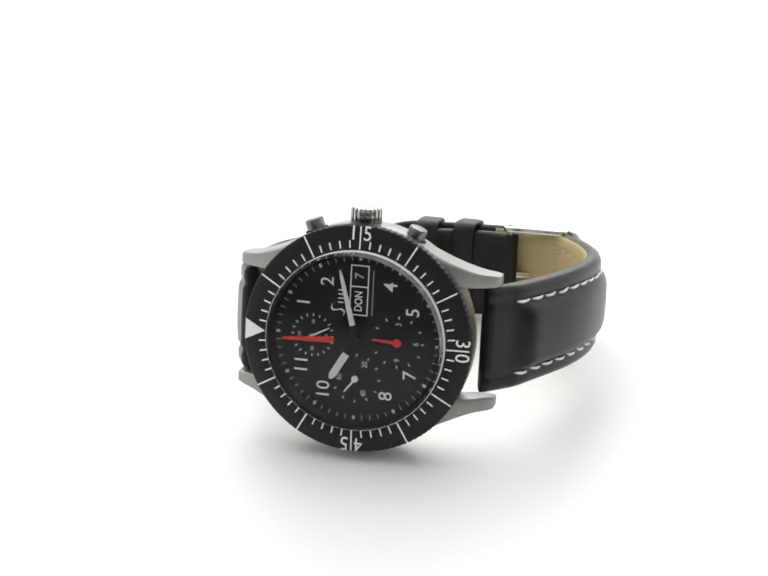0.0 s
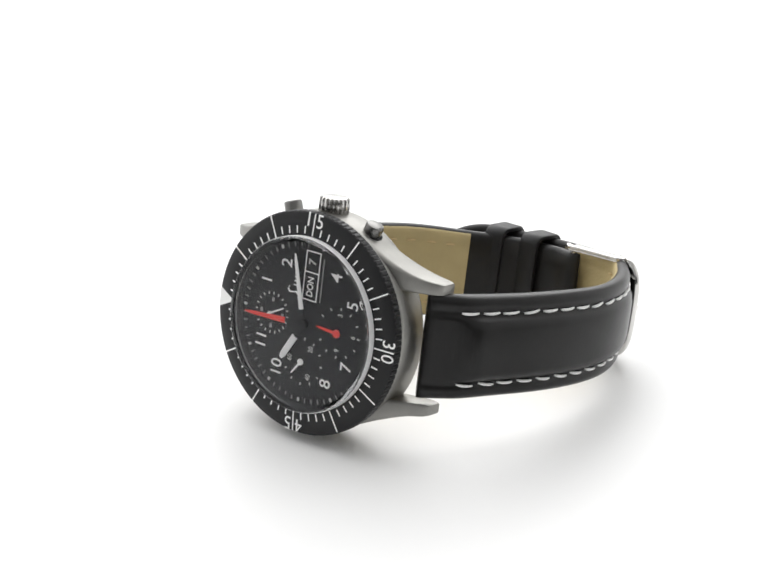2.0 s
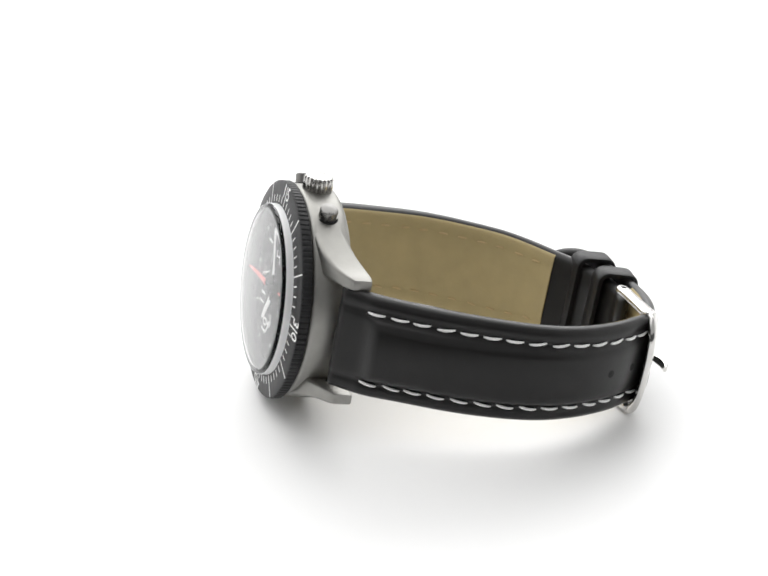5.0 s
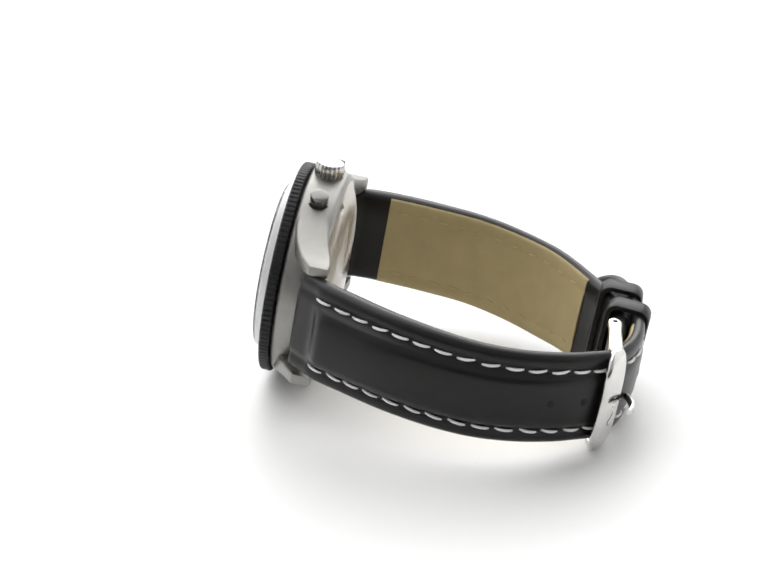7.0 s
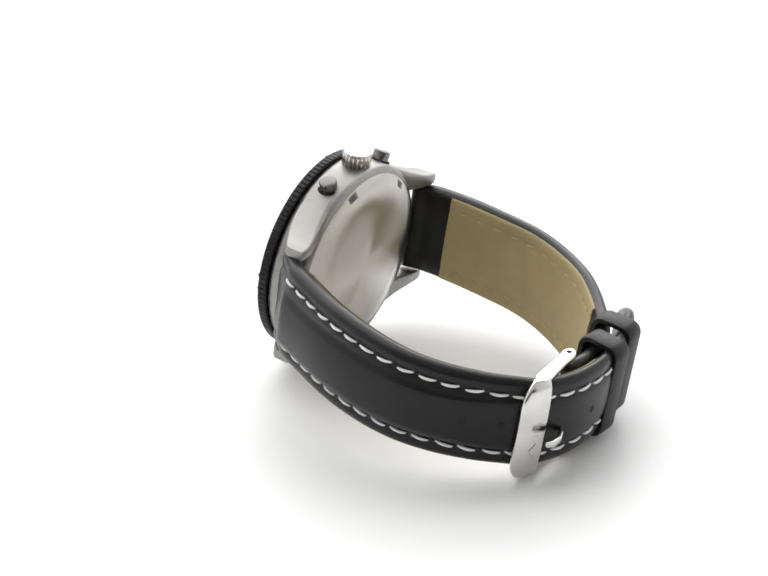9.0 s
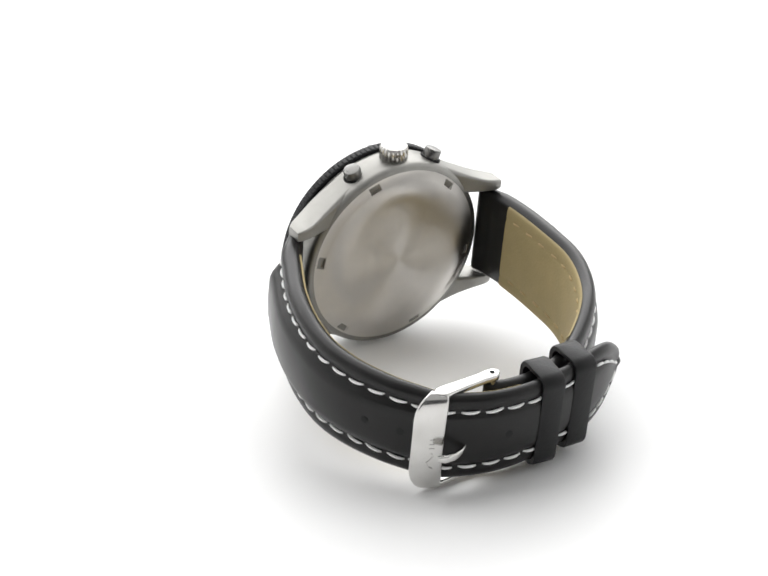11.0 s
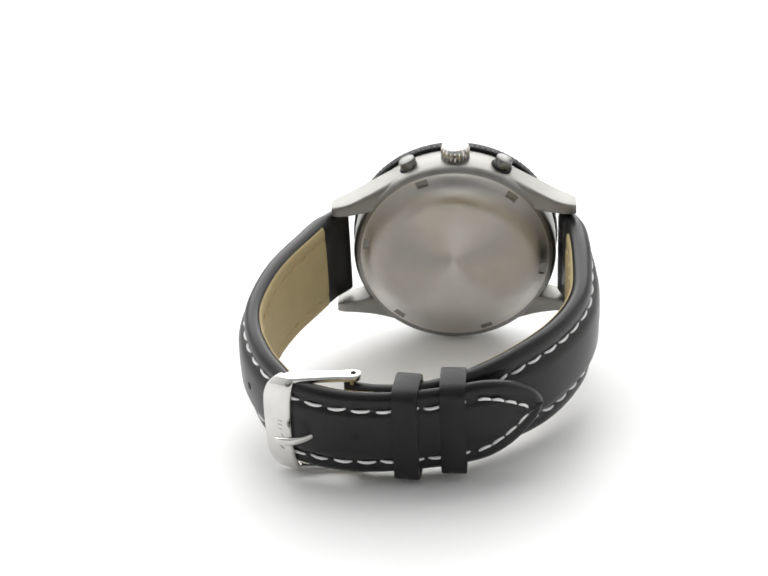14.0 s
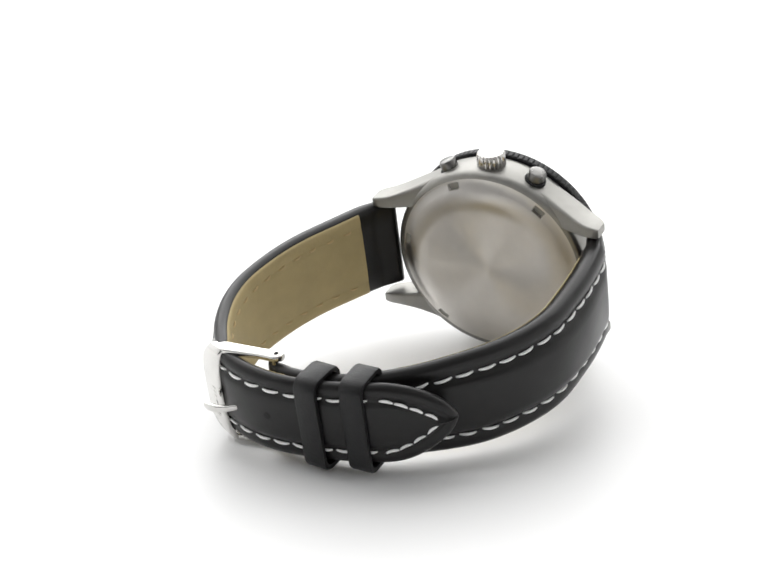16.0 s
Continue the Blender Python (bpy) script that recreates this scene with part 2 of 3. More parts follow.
def on_dial(y, z, x=-1.0, turn=0.0):
    """The pose on the dial: x towards 3 o'clock, y towards 12, z out of the dial; turn clockwise."""
    m = basis((0, 0, 1), (0, -1, 0), (1, 0, 0), (x + DEEP, y, z))
    return m @ pose(0, 0, 0, 0, 0, -turn)


def lettering(body, size, mat, depth=0.04, wide=1.0, bold=0.012):
    """Writing as a thin solid mesh, centred."""
    cu = bpy.data.curves.new("writing", "FONT")
    cu.body, cu.size, cu.align_x, cu.align_y, cu.extrude, cu.resolution_u = body, size * MM, "CENTER", "CENTER", depth * MM, 3
    cu.space_character = 1.0
    cu.offset = bold * size * MM
    tmp = new("writing_tmp", cu)
    dg = bpy.context.evaluated_depsgraph_get()
    me = bpy.data.meshes.new_from_object(tmp.evaluated_get(dg))
    bpy.data.objects.remove(tmp)
    me.transform(Matrix.Diagonal((wide, 1, 1, 1)))
    me.materials.clear()
    me.materials.append(mat)
    return me


def put(name, me, parent, m, label=""):
    ob = new(name, me)
    ob.parent = parent
    ob.matrix_basis = m
    return tagged(ob, label) if label else ob


def bezel_marks():
    bm = bmesh.new()
    box(bm, 0.26, 1.35, 0.08)
    minute = shared("minute_tick", bm, M_WHITE)
    bm = bmesh.new()
    box(bm, 0.26, 4.15, 0.08)
    five = shared("five_minute_line", bm, M_WHITE)
    for i in range(60):
        if i % 5 == 0:
            if i:
                put("five_minute_line", five, bez, on_bezel(18.72, 6 * i, 0.01))
        else:
            put("minute_tick", minute, bez, on_bezel(17.55, 6 * i, 0.01))
    bm = bmesh.new()
    tri = [(-1.95, 20.75), (1.95, 20.75), (0, 17.0)]
    lo = [bm.verts.new((x, y - 19.0, -0.04)) for x, y in tri]
    hi = [bm.verts.new((x, y - 19.0, 0.05)) for x, y in tri]
    bridge(bm, lo, hi)
    bm.faces.new(lo[::-1])
    bm.faces.new(hi)
    put("zero_triangle", shared("zero_triangle", bm, M_WHITE), bez, on_bezel(19.0, 0, 0.01))
    for i, pair in ((15, "15"), (30, "30"), (45, "45")):
        for k, ch in enumerate(pair):
            m = on_bezel(19.45, 6 * i, 0.02) @ pose((-1.3 if k == 0 else 1.3) * MM, 0, 0)
            put("bezel_numeral", lettering(ch, 3.75, M_WHITE, wide=0.92, bold=0.0), bez, m)


bezel_marks()

# ---- dial ----


DEEP = -0.5  # the dial plate lies this far below the pointers' level


def dial():
    bm = bmesh.new()
    lathe(bm, [(-1.8, 16.45)] + [(-1.0 + DEEP, r) for r in (16.45, 12, 8, 5, 3, 1.5, 0.5)], 128)
    d = part("dial", bm, M_DIAL, watch, "matte black dial with white arabic numerals")
    bm = bmesh.new()
    lathe(bm, [(-1.49, 16.5), (-1.49, 15.3), (-0.6, 16.1), (-0.45, 16.5)], 128, closed=True)
    part("flange", bm, M_DIAL, d, "black inner flange ring")
    bm = bmesh.new()
    lathe(bm, [(-0.4, 16.45), (-0.4, 16.0), (0.0, 15.8), (0.08, 15.9), (0.08, 16.45)], 128, closed=True)
    part("gasket", bm, M_BEZEL, d, "black gasket ring under the glass")
    return d


face = dial()


def dial_print():
    for h in (1, 2, 4, 5, 7, 8, 10, 11):
        p = polar(11.6, 30 * h)
        put("hour_numeral", lettering(str(h), 3.5, M_WHITE, bold=0.004), face, on_dial(p.y, p.z, -0.98))
    bm = bmesh.new()
    box(bm, 0.2, 0.9, 0.05)
    tick = shared("dial_tick", bm, M_DIM)
    bm = bmesh.new()
    box(bm, 0.5, 0.7, 0.05)
    hour = shared("hour_mark", bm, M_GREY)
    for i in range(60):
        p = polar(14.65, 6 * i)
        put("hour_mark" if i % 5 == 0 else "dial_tick", hour if i % 5 == 0 else tick, face, on_dial(p.y, p.z, -0.975, 6 * i))
    # date and weekday windows in a white frame
    bm = bmesh.new()
    for sx, sy, at in ((9.2, 0.22, (0, 1.6, 0)), (9.2, 0.22, (0, -1.6, 0)), (0.22, 3.0, (-4.5, 0, 0)), (0.22, 3.0, (4.5, 0, 0)), (0.22, 3.0, (0.65, 0, 0))):
        box(bm, sx, sy, 0.06, at=at)
    put("date_frame", shared("date_frame", bm, M_WHITE), face, on_dial(0, 8.9, -0.97), "white printed frame of the day and date windows")
    put("weekday", lettering("DON", 2.0, M_WHITE, wide=0.8), face, on_dial(0, 6.9, -0.97))
    put("date", lettering("7", 2.3, M_GREY), face, on_dial(0, 11.5, -0.97))
    bm = bmesh.new()
    box(bm, 8.2, 0.26, 0.05)
    put("print_line", shared("print_line", bm, M_DIM), face, on_dial(2.5, 8.6, -0.97))
    # maker's mark as plain strokes
    bm = bmesh.new()
    loft(bm, [[(x + a, y + b, z) for a, b, z in ((-0.14, 0.1, -0.02), (0.14, -0.1, -0.02), (0.14, -0.1, 0.03), (-0.14, 0.1, 0.03))] for x, y in
              ((-2.2, -1.2), (-1.5, -1.4), (-1.0, -0.8), (-1.2, 0.0), (-1.3, 0.7), (-0.8, 1.1), (-0.2, 0.9))])
    for k in range(4):
        box(bm, 0.24, 1.0, 0.05, at=(0.2 + 0.75 * k, -0.6, 0))
    put("dial_mark", shared("dial_mark", bm, M_WHITE), face, on_dial(-3.9, 6.2, -0.97), "small white maker's mark")
    # subdials: rings of ticks with bars where the small figures stand
    bm = bmesh.new()
    box(bm, 0.24, 0.55, 0.05)
    small = shared("subdial_tick", bm, M_GREY)
    bm = bmesh.new()
    box(bm, 0.8, 0.6, 0.05)
    bar = shared("subdial_figure", bm, M_DIM)
    for (cy, cz), r, n, skip, words in (((-8.2, -0.1), 3.7, 20, 5, ()), ((7.5, 0.1), 4.5, 12, 3, ("", "3", "6", "9")), ((0.1, -7.3), 4.3, 12, 4, ("60", "20", "40"))):
        for i in range(n):
            p = polar(r, 360 * i / n)
            put("subdial_tick", small, face, on_dial(cy + p.y, cz + p.z, -0.975, 360 * i / n))
            if i % skip == 0:
                p = polar(r - 1.2, 360 * i / n)
                if words:
                    if words[i // skip]:
                        put("subdial_figure", lettering(words[i // skip], 1.45, M_GREY, wide=0.85), face, on_dial(cy + p.y, cz + p.z, -0.975))
                else:
                    put("subdial_figure", bar, face, on_dial(cy + p.y, cz + p.z, -0.975))
        bm = bmesh.new()
        lathe(bm, [(-0.985 + DEEP, r - 0.35), (-0.96 + DEEP, r - 0.4), (-0.96 + DEEP, r + 0.3), (-0.985 + DEEP, r + 0.35)], 64, closed=True)
        bmesh.ops.translate(bm, vec=(0, cy, cz), verts=bm.verts)
        part("subdial_ring", bm, M_DIAL, face)


dial_print()


def blade(y0, z0, y1, z1, w0, w1, thick):
    """A pointer from one place of the dial to another, with a low ridge along it."""
    bm = bmesh.new()
    a, b = Vector((0, y0, z0)), Vector((0, y1, z1))
    side = Vector((1, 0, 0)).cross((b - a).normalized())
    up = Vector((1, 0, 0))
    loft(bm, [[p + side * w, p + side * w + up * thick * 0.5, p + up * thick, p - side * w + up * thick * 0.5, p - side * w]
              for p, w in ((a, w0 / 2), (a.lerp(b, 0.85), (w0 * 0.15 + w1 * 0.85) / 2), (b, w1 / 4))])
    return bm


def pointer(name, bm, x, mat, label, parent=None):
    bmesh.ops.translate(bm, vec=(x, 0, 0), verts=bm.verts)
    return part(name, bm, mat, parent or watch, label)


h = pointer("hour_pointer", blade(0, 0, -1.7, -2.8, 1.2, 1.2, 0.15), -0.75, M_DIAL, "broad hour pointer, black at its root, white outside")
pointer("inlay", blade(-1.7, -2.8, -4.5, -7.6, 1.35, 1.3, 0.18), -0.75, M_WHITE, "", h)
m_ = pointer("minute_pointer", blade(0, 0, -0.7, 2.6, 1.0, 1.0, 0.15), -0.5, M_DIAL, "long white minute pointer with a black root")
pointer("inlay", blade(-0.7, 2.6, -3.45, 12.5, 1.05, 0.6, 0.18), -0.5, M_WHITE, "", m_)
c_ = pointer("chronograph_pointer", blade(1.0, 0.05, -4.0, -0.25, 0.8, 0.8, 0.12), -0.25, M_DIAL, "red chronograph pointer with a black root")
pointer("red_blade", blade(-4.0, -0.25, -13.6, -0.9, 1.15, 0.5, 0.15), -0.25, M_RED, "", c_)
hub = bmesh.new()
cylinder(hub, (-1.0, 0, 0), (1, 0, 0), [(0, 0.9), (0.95, 0.9), (1.05, 0.7)], 24)
part("centre_hub", hub, M_DIAL, c_)


def sub_pointer(cy, cz, ty, tz, w, mat, label, ball, tail):
    bm = blade(cy - (ty - cy) * tail, cz - (tz - cz) * tail, ty, tz, w, w * 0.6, 0.1)
    cylinder(bm, (0, cy, cz), (1, 0, 0), [(-0.1, ball), (0.14, ball), (0.2, ball * 0.7)], 20)
    return pointer("subdial_pointer", bm, -0.85, mat, label)


sub_pointer(-8.2, -0.1, -5.0, 1.6, 0.42, M_WHITE, "small white pointer of the upper subdial", 0.35, 0.2)
sub_pointer(7.5, 0.1, 2.9, 0.35, 0.62, M_RED, "red hour counter pointer with a round root", 0.75, 0.0)
sub_pointer(0.1, -7.3, -1.85, -9.9, 0.45, M_WHITE, "small white seconds pointer with a round root", 0.62, 0.0)


def crystal():
    """A thick domed watch glass standing proud of the bezel."""
    bm = bmesh.new()
    top = [(0.15, 16.42), (1.42, 16.4), (1.75, 16.34), (2.0, 16.15), (2.16, 15.8)]
    top += [(3.35 - 1.15 * (r / 15.6) ** 2, r) for r in (15.5, 14.8, 14, 12, 10, 7.5, 5, 2.5, 0.01)]
    low = [(1.6 - 0.75 * (r / 14.0) ** 2, r) for r in (0.01, 2.5, 5, 7.5, 10, 12, 13.4, 14.4)]
    low += [(0.72, 15.3), (0.15, 15.45)]
    lathe(bm, top + low, 128, closed=True)
    ob = part("crystal", bm, M_GLASS, watch, "clear domed watch glass", 30)
    ob.visible_shadow = False
    # A thin white ring paints the bright arc along the glass edge.
    bm = bmesh.new()
    lathe(bm, [(0.2, 16.49), (1.5, 16.47), (1.58, 16.42), (1.5, 16.43), (0.2, 16.44)], 128, closed=True)
    rim = part("edge_glint_ring", bm, M_EDGE_GLINT, ob, "white ring painted as the bright glint in the glass's upright edge", 30)
    rim.visible_shadow = False


crystal()

# ---- crown and pushers ----


def crown_and_pushers():
    bm = bmesh.new()
    cylinder(bm, (-6.0, CROWN_Y, 19.2), (0, 0, 1), [(0, 2.0), (1.1, 2.0)], 32)
    cylinder(bm, (-6.0, CROWN_Y, 20.2), (0, 0, 1), [(0, 2.65), (0.25, 2.85), (2.7, 2.85), (3.0, 2.7), (3.15, 2.45), (3.3, 1.6)], 60, 0.42, 3)
    part("crown", bm, M_CROWN, watch, "fluted steel crown", 40)
    for y, s in ((CROWN_Y + 9.0, 1), (CROWN_Y - 9.0, -1)):
        bm = bmesh.new()
        ax = Vector((0, s * 0.38, 1)).normalized()
        foot = Vector((-6.0, y - s * 0.75, 16.15))
        cylinder(bm, foot, ax, [(0, 1.5), (2.6, 1.5)], 32)
        cylinder(bm, foot + ax * 2.3, ax, [(0, 1.6), (0.1, 1.72), (1.85, 1.72), (2.1, 1.6), (2.25, 1.2)], 40)
        push = part("pusher", bm, M_PUSH, watch, "round steel chronograph push button", 40)
        # A solid near-black disc paints the shade in the recess round the pusher.
        bm = bmesh.new()
        cylinder(bm, foot + ax * 1.6, ax, [(0, 2.15), (0.95, 2.15), (1.0, 2.05)], 32)
        part("recess_shade", bm, M_SHADE_AND_PIN, push)


crown_and_pushers()

# ---- strap ----


class Path:
    """A smooth line through (x, y) points, read by its length in millimetres."""

    def __init__(self, pts, out):
        p = [Vector((*q, 0)) for q in pts]
        p = [p[0] * 2 - p[1]] + p + [p[-1] * 2 - p[-2]]
        self.p = []
        for a, b, c, d in zip(p, p[1:], p[2:], p[3:]):
            for i in range(16):
                t = i / 16
                self.p.append(0.5 * ((2 * b) + (c - a) * t + (2 * a - 5 * b + 4 * c - d) * t * t + (3 * b - a - 3 * c + d) * t ** 3))
        self.p.append(p[-2])
        self.s = [0.0]
        for a, b in zip(self.p, self.p[1:]):
            self.s.append(self.s[-1] + (b - a).length)
        self.length, self.out = self.s[-1], out

    def near(self, x, y):
        """The length at which the line comes nearest to a point."""
        return self.s[min(range(len(self.p)), key=lambda k: (self.p[k] - Vector((x, y, 0))).length)]

    def at(self, s):
        s = min(max(s, 0), self.length)
        i = max(k for k in range(len(self.s) - 1) if self.s[k] <= s)
        k = (s - self.s[i]) / (self.s[i + 1] - self.s[i])
        lo, hi = max(0, i - 3), min(len(self.p) - 1, i + 4)
        tan = (self.p[hi] - self.p[lo]).normalized()
        return self.p[i].lerp(self.p[i + 1], k), tan, Vector((-tan.y, tan.x, 0)) * self.out


LONG = Path([(-7.2, 21.9), (-12.4, 26.3), (-18, 29.3), (-26, 33.1), (-34, 35.6), (-42.5, 36.8), (-50, 35.9), (-57, 33.3), (-62, 30.3), (-65.6, 27.6),
             (-68.1, 22.8), (-69.5, 17.4), (-69.8, 11.5), (-69.1, 5.0), (-67.7, -1.5), (-65.4, -8.0), (-62.2, -13.8), (-60.7, -16.4)], -1)
SHORT = Path([(-7.9, -22.1), (-13, -23.9), (-20, -24.7), (-28, -24.75), (-36, -24.1), (-43, -21.6), (-50, -17.2), (-56, -11.5), (-61.2, -4.8), (-64.5, 1.0), (-66.2, 7), (-66.5, 12.5), (-65.8, 16.2), (-65.2, 18.4)], 1)

LONG_K = [(0, 1.4), (4.6, 1.45), (7.0, 1.8), (12, 1.8), (50, 1.5), (68, 1.25), (95, 1.15), (150, 1.1)]
LONG_W = [(0, 9.9), (20, 9.6), (60, 9.0), (85, 8.5), (200, 8.5)]
LONG_Z = [(0, 0.7), (30, 1.2), (55, 1.5), (80, 1.5), (150, 1.6)]
LONG_PAD = [(0, 0.05), (6.0, 0.1), (9.0, 1.15), (45, 0.9), (65, 0.4), (150, 0.25)]
SHORT_K = [(0, 1.5), (3.0, 1.6), (6.0, 2.0), (14, 2.0), (50, 1.4), (100, 1.2)]
SHORT_W = [(0, 9.9), (15, 10.0), (45, 10.1), (62, 9.2), (100, 9.0)]
SHORT_Z = [(0, 0.0), (38, -0.8), (66, 0.0), (100, 0.4)]
SHORT_PAD = [(0, 0.05), (5.5, 0.05), (9.0, 0.4), (22, 0.75), (45, 0.7), (60, 0.3), (100, 0.2)]


def long_half(s):
    d = LONG.length - s
    h = lerp_table(LONG_W, s)
    return h if d > 14 else max(0.35, h * math.sin(math.pi / 2 * min(1, max(d, 0.0) / 14)) ** 0.6)


def short_half(s):
    return lerp_table(SHORT_W, s)


def strap_ring(path, s, half, ks, ps, zs, g):
    """The section of the padded strap at a length: rolled edges, a pressed stitch line, a raised middle."""
    p, tan, out = path.at(s)
    h, k, pad, zc = half(s), lerp_table(ks, s), lerp_table(ps, s), lerp_table(zs, s)
    prof = [(h - 0.1, -0.45), (h, -0.05), (h - 0.12, 0.4), (h - 0.5, 0.78), (h - 1.2, 1.0), (h - g + 0.9, 1.02), (h - g + 0.45, 0.92), (h - g, 0.86), (h - g - 0.45, 0.95),
            (h - g - 0.95, 1.1 + pad * 0.35), (h - g - 1.6, 1.1 + pad * 0.7), (h - g - 2.8, 1.1 + pad * 0.93)]
    prof = [(max(u, 0.02 * (14 - i)), v) for i, (u, v) in enumerate(prof)]
    low = [(h - 0.5, -0.85), (h - 1.1, -1.08), (h * 0.5, -1.1)]
    low = [(max(u, 0.02), v) for u, v in low]
    full = prof + [(0.0, 1.1 + pad)] + [(-u, v) for u, v in prof[::-1]] + [(-u, v) for u, v in low] + [(u, v) for u, v in low[::-1]]
    end = min(1.0, 0.5 + s / 1.4, 0.12 + (max(0.0, path.length - s) / 2.2) ** 0.5)
    return [p + out * (v * k * end) + Vector((0, 0, zc + u)) for u, v in full]


def strap(name, path, half, ks, ps, zs, g, label):
    n = int(path.length / 0.7)
    bm = bmesh.new()
    stops = [path.length * i / n for i in range(n)] + [path.length - q for q in (0.55, 0.42, 0.3, 0.2, 0.12, 0.06, 0.02, 0.0)]
    loft(bm, [strap_ring(path, q, half, ks, ps, zs, g) for q in stops])
    return part(name, bm, M_LEATHER, watch, label, 60)


long_strap = strap("long_strap", LONG, long_half, LONG_K, LONG_PAD, LONG_Z, 3.0, "padded black leather strap half with holes and a pointed end")
short_strap = strap("short_strap", SHORT, short_half, SHORT_K, SHORT_PAD, SHORT_Z, 3.55, "padded black leather strap half that carries the buckle")


def lining(path, half, ks, zs, s0, s1, parent):
    bm = bmesh.new()
    secs = []
    n = int((s1 - s0) / 1.0)
    for i in range(n + 1):
        s = s0 + (s1 - s0) * i / n
        p, tan, out = path.at(s)
        h, k, zc = half(s) - 0.45, lerp_table(ks, s), lerp_table(zs, s)
        v = -1.09 * k
        edge = [(h, 0.32), (h - 0.12, 0.1), (h - 0.5, -0.1), (h - 1.2, -0.2), (h - 2.2, -0.2), (h - 2.75, -0.06), (h - 3.2, -0.2), (h - 4.2, -0.3)]
        secs.append([p + out * (v + b) + Vector((0, 0, zc + u)) for u, b in edge + [(0, -0.34)] + [(-u, b) for u, b in edge[::-1]]])
    loft(bm, secs)
    return part("lining", bm, M_LINING, parent, "tan leather lining", 60)


lining(LONG, long_half, LONG_K, LONG_Z, 9.0, LONG.near(-69.8, 13.0), long_strap)
lining(SHORT, short_half, SHORT_K, SHORT_Z, 9.4, 60, short_strap)


def stitch_mesh(name, length, width, mat, bow=0.3):
    bm = bmesh.new()
    secs = []
    for i in range(7):
        t = i / 6 * 2 - 1
        r = width / 2 * (0.55 + 0.45 * (1 - t * t) ** 0.5)
        lift = 0.2 * (1 - t * t) + 0.04
        secs.append([(t * length / 2, r * math.cos(a) + bow * (1 - t * t), lift + r * 0.95 * math.sin(a)) for a in (2 * math.pi * q / 8 for q in range(8))])
    loft(bm, secs)
    return shared(name, bm, mat, 80)


STITCH = stitch_mesh("stitch", 3.3, 0.57, M_THREAD, 0.12)
LONG_STITCH = stitch_mesh("stitch", 3.3, 0.57, M_THREAD, -0.12)
TIP_STITCH = stitch_mesh("stitch", 2.5, 0.56, M_THREAD)
LINING_STITCH = stitch_mesh("lining_stitch", 1.9, 0.4, M_TAN_THREAD, 0.1)
rng = random.Random(4)


def stitch_row(path, half, ks, zs, s0, s1, inset, parent, mesh, pitch, inner=False):
    n = int((s1 - s0) / pitch)
    for side in (1, -1):
        for i in range(n + 1):
            s = s0 + i * pitch + rng.uniform(-0.12, 0.12) + (0.5 if side < 0 else 0)

            def spot(q):
                p, tan, out = path.at(q)
                v = (-1.09 * lerp_table(ks, q) - 0.05) if inner else 0.9 * lerp_table(ks, q)
                return p + out * v + Vector((0, 0, lerp_table(zs, q) + side * (half(q) - inset))), out
            o, out = spot(s)
            if inner:
                out = -out
            xa = (spot(s + 0.6)[0] - spot(s - 0.6)[0]).normalized()
            za = (out - xa * out.dot(xa)).normalized()
            m = basis(xa, za.cross(xa), za, o) @ pose(0, 0, 0, 0, 0, rng.uniform(-5, 5) + side * 5)
            put("stitch", mesh, parent, m)


stitch_row(LONG, long_half, LONG_K, LONG_Z, 7.6, LONG.length - 14, 3.0, long_strap, LONG_STITCH, 4.12)
stitch_row(SHORT, short_half, SHORT_K, SHORT_Z, 7.6, 62, 3.55, short_strap, STITCH, 4.12)
stitch_row(LONG, long_half, LONG_K, LONG_Z, 12.5, 66, 3.2, long_strap, LINING_STITCH, 4.35, True)
stitch_row(SHORT, short_half, SHORT_K, SHORT_Z, 12.5, 58, 3.2, short_strap, LINING_STITCH, 4.35, True)


def tip_stitches():
    """The rows close to a point before the strap's end."""
    L = LONG.length
    for side in (1, -1):
        a, b = (L - 13.2, 5.6), (L - 3.4, 0.35)
        for i in range(4):
            t0, t1 = i / 4 + 0.02, (i + 1) / 4 - 0.05

            def spot(t):
                s = a[0] + (b[0] - a[0]) * t
                p, tan, out = LONG.at(s)
                return p + out * (1.12 * lerp_table(LONG_K, s)) + Vector((0, 0, lerp_table(LONG_Z, s) + side * (a[1] + (b[1] - a[1]) * t ** 1.5))), out
            (p0, o0), (p1, o1) = spot(t0), spot(t1)
            xa = (p1 - p0).normalized()
            za = (o0 - xa * o0.dot(xa)).normalized()
            put("stitch", TIP_STITCH, long_strap, basis(xa, za.cross(xa), za, (p0 + p1) / 2))


tip_stitches()


def holes():
    # No opening is cut: a near-black plug carries the shade inside each hole.
    bm = bmesh.new()
    cylinder(bm, (0, 0, -0.5), (0, 0, 1), [(0, 0.75), (0.53, 0.75), (0.56, 0.6)], 16)
    me = shared("hole", bm, M_SHADE_AND_PIN)
    for s in (LONG.near(-55, 33.8), LONG.near(-60.5, 31), LONG.near(-70.6, 16.5)):
        p, tan, out = LONG.at(s)
        v = (1.1 + lerp_table(LONG_PAD, s)) * lerp_table(LONG_K, s)
        put("hole", me, long_strap, basis(tan, out.cross(tan), out, p + out * v + Vector((0, 0, lerp_table(LONG_Z, s) + 0.2))), "near-black plug painted as the shade in a punched strap hole")


holes()


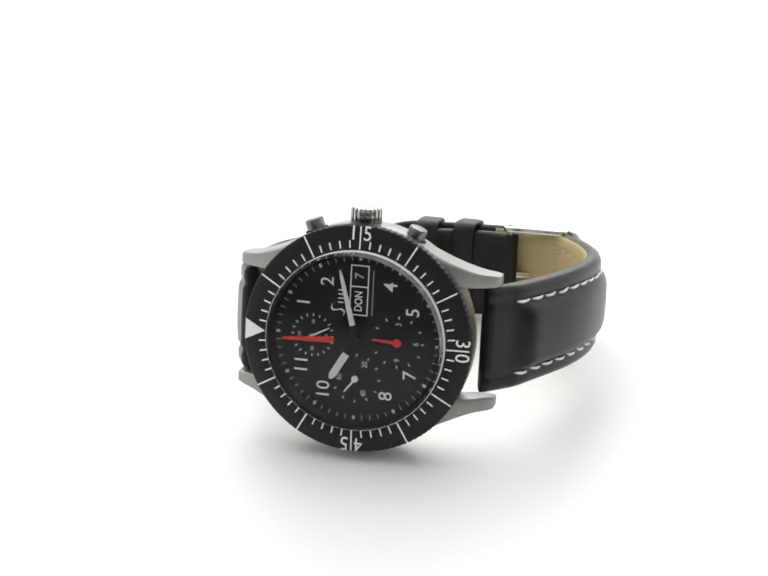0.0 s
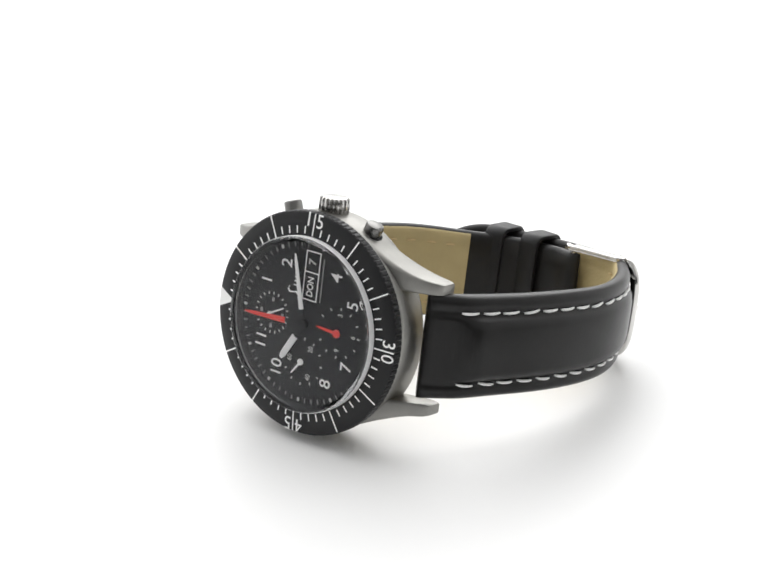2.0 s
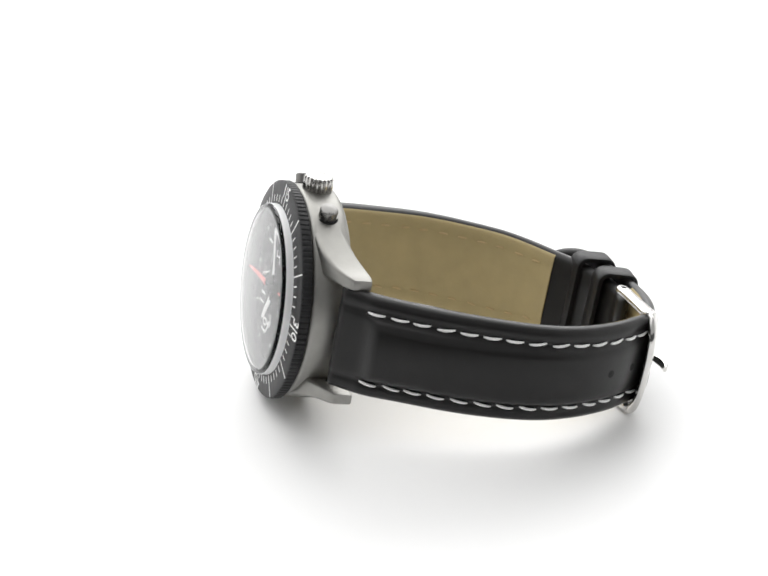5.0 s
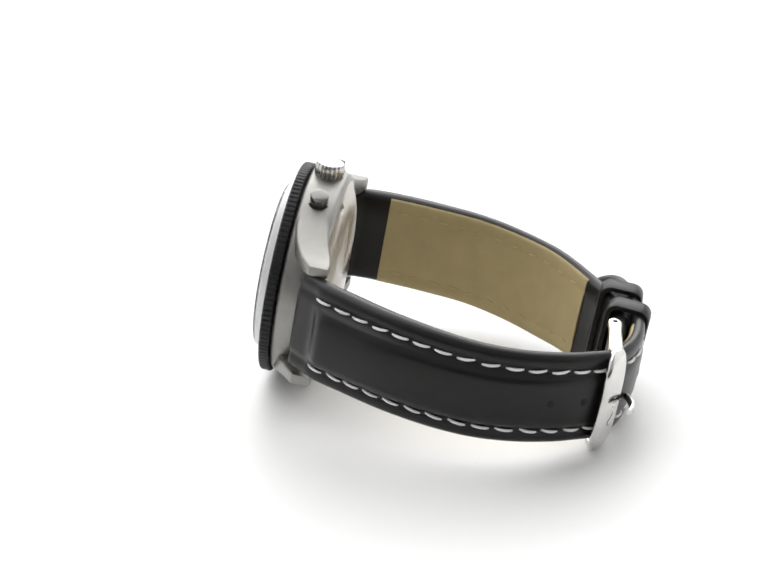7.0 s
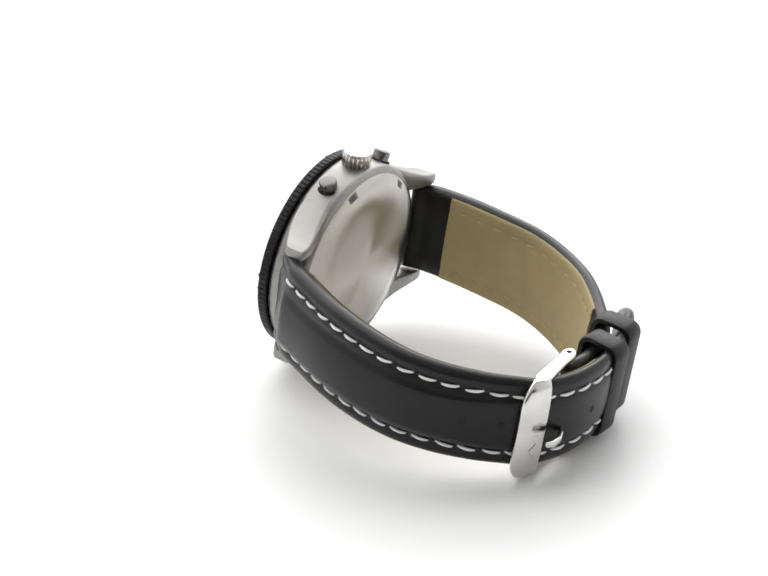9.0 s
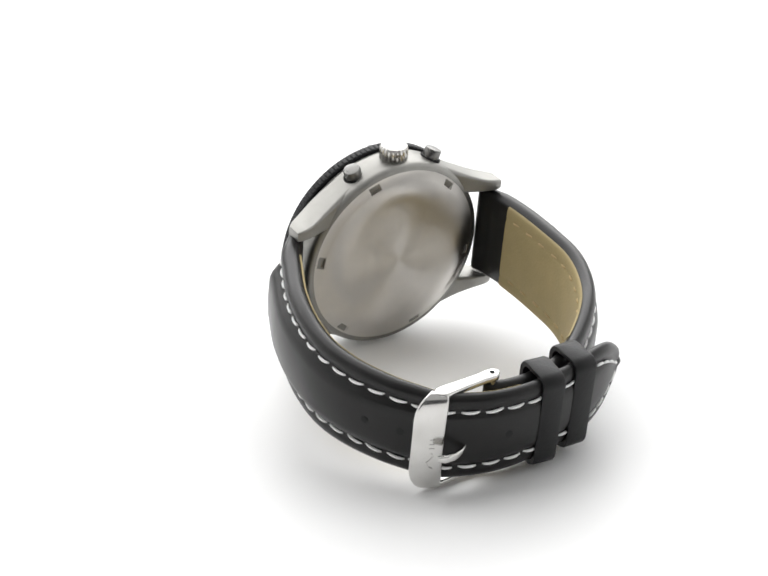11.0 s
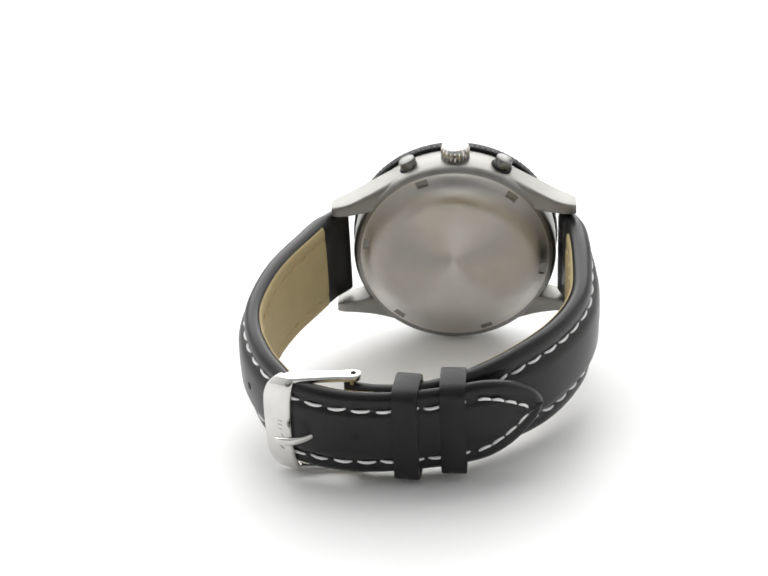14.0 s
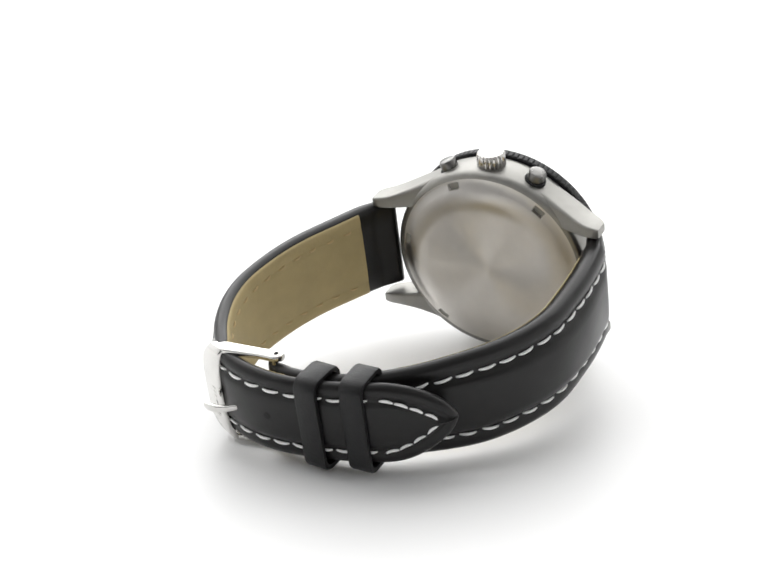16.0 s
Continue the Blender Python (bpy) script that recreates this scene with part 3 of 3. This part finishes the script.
def keeper(s, v0, v1, half, zc, skew, label):
    """A leather loop round both strap ends, turned a little against the strap."""
    p, tan, out = LONG.at(s)
    turn = Matrix.Rotation(radians(skew), 3, "Z")
    tan, out = turn @ tan, turn @ out
    bm = bmesh.new()
    mid, hv = (v0 + v1) / 2, (v1 - v0) / 2
    cols = []
    o_ring, i_ring = rounded(half + 0.95, hv + 1.0, 2.2, 5), rounded(half, hv, 1.4, 5)
    for (a, b), (c, d) in zip(o_ring, i_ring):
        q = []
        for w, (e, f) in ((-2.2, (c, d)), (-2.25, (a * 0.985, b * 0.97)), (-1.9, (a, b)), (1.9, (a, b)), (2.25, (a * 0.985, b * 0.97)), (2.2, (c, d))):
            q.append(bm.verts.new(p + tan * w + out * (mid + f) + Vector((0, 0, zc + e))))
        cols.append(q)
    for i in range(len(cols)):
        bridge(bm, cols[i], cols[(i + 1) % len(cols)], True)
    return part("keeper", bm, M_LOOP, watch, label, 50)


keeper(LONG.near(-69.4, 7.5), -5.0, 1.5, 8.75, 1.2, -14, "black leather keeper loop")
keeper(LONG.near(-67.9, -0.8), -5.0, 1.5, 8.75, 1.2, -17, "black leather keeper loop")

# ---- buckle ----


def buckle():
    bm = bmesh.new()
    secs = []
    # front plate, bowed over the strap, its ends turned in
    turns = [radians(-90 + 180 * i / 32) for i in range(33)]
    w = Vector((-0.50, -0.866, 0))
    lean = Vector((w.y, -w.x, 0))

    def spine(f):
        sn, cs = math.sin(f), max(0.0, math.cos(f))
        z = 0.75 + 9.65 * math.copysign(abs(sn) ** 0.8, sn)
        return Vector((-64.95, 29.2, z)) + lean * (1.9 * cs ** 0.8)
    for f in turns:
        tan = (spine(f + 0.02) - spine(f - 0.02)).normalized() if abs(f) < 1.5 else Vector((lean.x, lean.y, 0)) * (-1 if f > 0 else 1)
        nrm = tan.cross(w).normalized()
        s = abs(math.sin(f)) ** 0.8
        outer = 0.5 + 2.6 * math.sqrt(1 - max(0.0, (s - 0.5) / 0.5) ** 2)
        inner = 2.6 + 0.3 * s * s
        secs.append([spine(f) + w * (a + (inner - outer) / 2) + nrm * b for a, b in rounded((inner + outer) / 2, 0.7, 0.55, 3)])
    loft(bm, secs)
    plate = part("buckle", bm, M_POLISH, watch, "polished steel tang buckle with a wide bowed front plate", 50)
    for z, in ((10.4,), (-8.9,)):
        bm = bmesh.new()
        secs = []
        for i in range(25):
            t = i / 24
            y = 29.0 - 13.6 * t
            x = -65.6 + 0.6 * t
            hw = curve_table([(0, 0.5), (0.04, 1.05), (0.1, 1.4), (0.25, 1.35), (0.7, 1.2), (0.9, 1.35), (0.96, 1.15), (1, 0.6)], t)
            secs.append([(x + a, y, z + b) for a, b in rounded(hw, 0.62, 0.4, 3)])
        loft(bm, secs)
        arm = part("buckle_arm", bm, M_POLISH, plate, "", 50)
        bm = bmesh.new()
        up = 1 if z > 0 else -1
        cylinder(bm, (-65.0, 16.7, z + 0.4 * up), (0, 0, up), [(0, 0.5), (0.26, 0.5), (0.3, 0.42)], 20)
        part("hinge_pin", bm, M_SHADE_AND_PIN, arm, "small dark hinge pin")
    bm = bmesh.new()
    face_at = spine(0.0) + lean * 0.72
    loft(bm, [[face_at + w * (q + a) + Vector((0, 0, z + b)) + lean * c for a, b, c in ((-0.12, 0, -0.05), (0.12, 0, -0.05), (0.12, 0, 0.04), (-0.12, 0, 0.04))]
              for q, z in ((0.9, -4.6), (0.2, -4.2), (-0.2, -3.2), (0.4, -2.6), (0.9, -1.8), (0.5, -1.2))])
    part("engraving", bm, M_CROWN, plate, "small engraved maker's mark")
    for k in range(3):
        bm = bmesh.new()
        box(bm, 0.22, 0.9, 0.3, at=(0, 0, 0))
        bmesh.ops.transform(bm, matrix=Matrix((lean, w, (0, 0, 1))).transposed().to_4x4(), verts=bm.verts)
        bmesh.ops.translate(bm, vec=face_at + w * 0.5 - lean * 0.07 + Vector((0, 0, -0.2 + 0.9 * k)), verts=bm.verts)
        part("engraving", bm, M_CROWN, plate)
    bm = bmesh.new()
    cylinder(bm, (-65.6, 16.8, -9.2), (0, 0, 1), [(0, 0.5), (0.1, 0.6), (20.1, 0.6), (20.2, 0.5)], 16)
    part("spring_bar", bm, M_CROWN, plate)
    bm = bmesh.new()
    secs = []
    for x, y, r in ((-65.4, 17.0, 0.5), (-67.2, 21.2, 0.5), (-69.0, 23.9, 0.42), (-70.2, 25.7, 0.52), (-70.8, 27.6, 0.62), (-70.7, 29.6, 0.62), (-70.2, 30.7, 0.45)):
        secs.append([(x + a * 0.8, y + 0.0, 0.4 + b * 1.2) for a, b in rounded(r, r, r * 0.6, 3)])
    loft(bm, secs)
    part("tongue", bm, M_POLISH, plate, "polished steel buckle tongue", 50)


buckle()


def motions():
    """The turntable turns the watch clockwise at an even pace."""
    walk(watch, [(float(t), pose(0, 0, 0, 0, 0, -12.105 * t)) for t in range(17)])


motions()
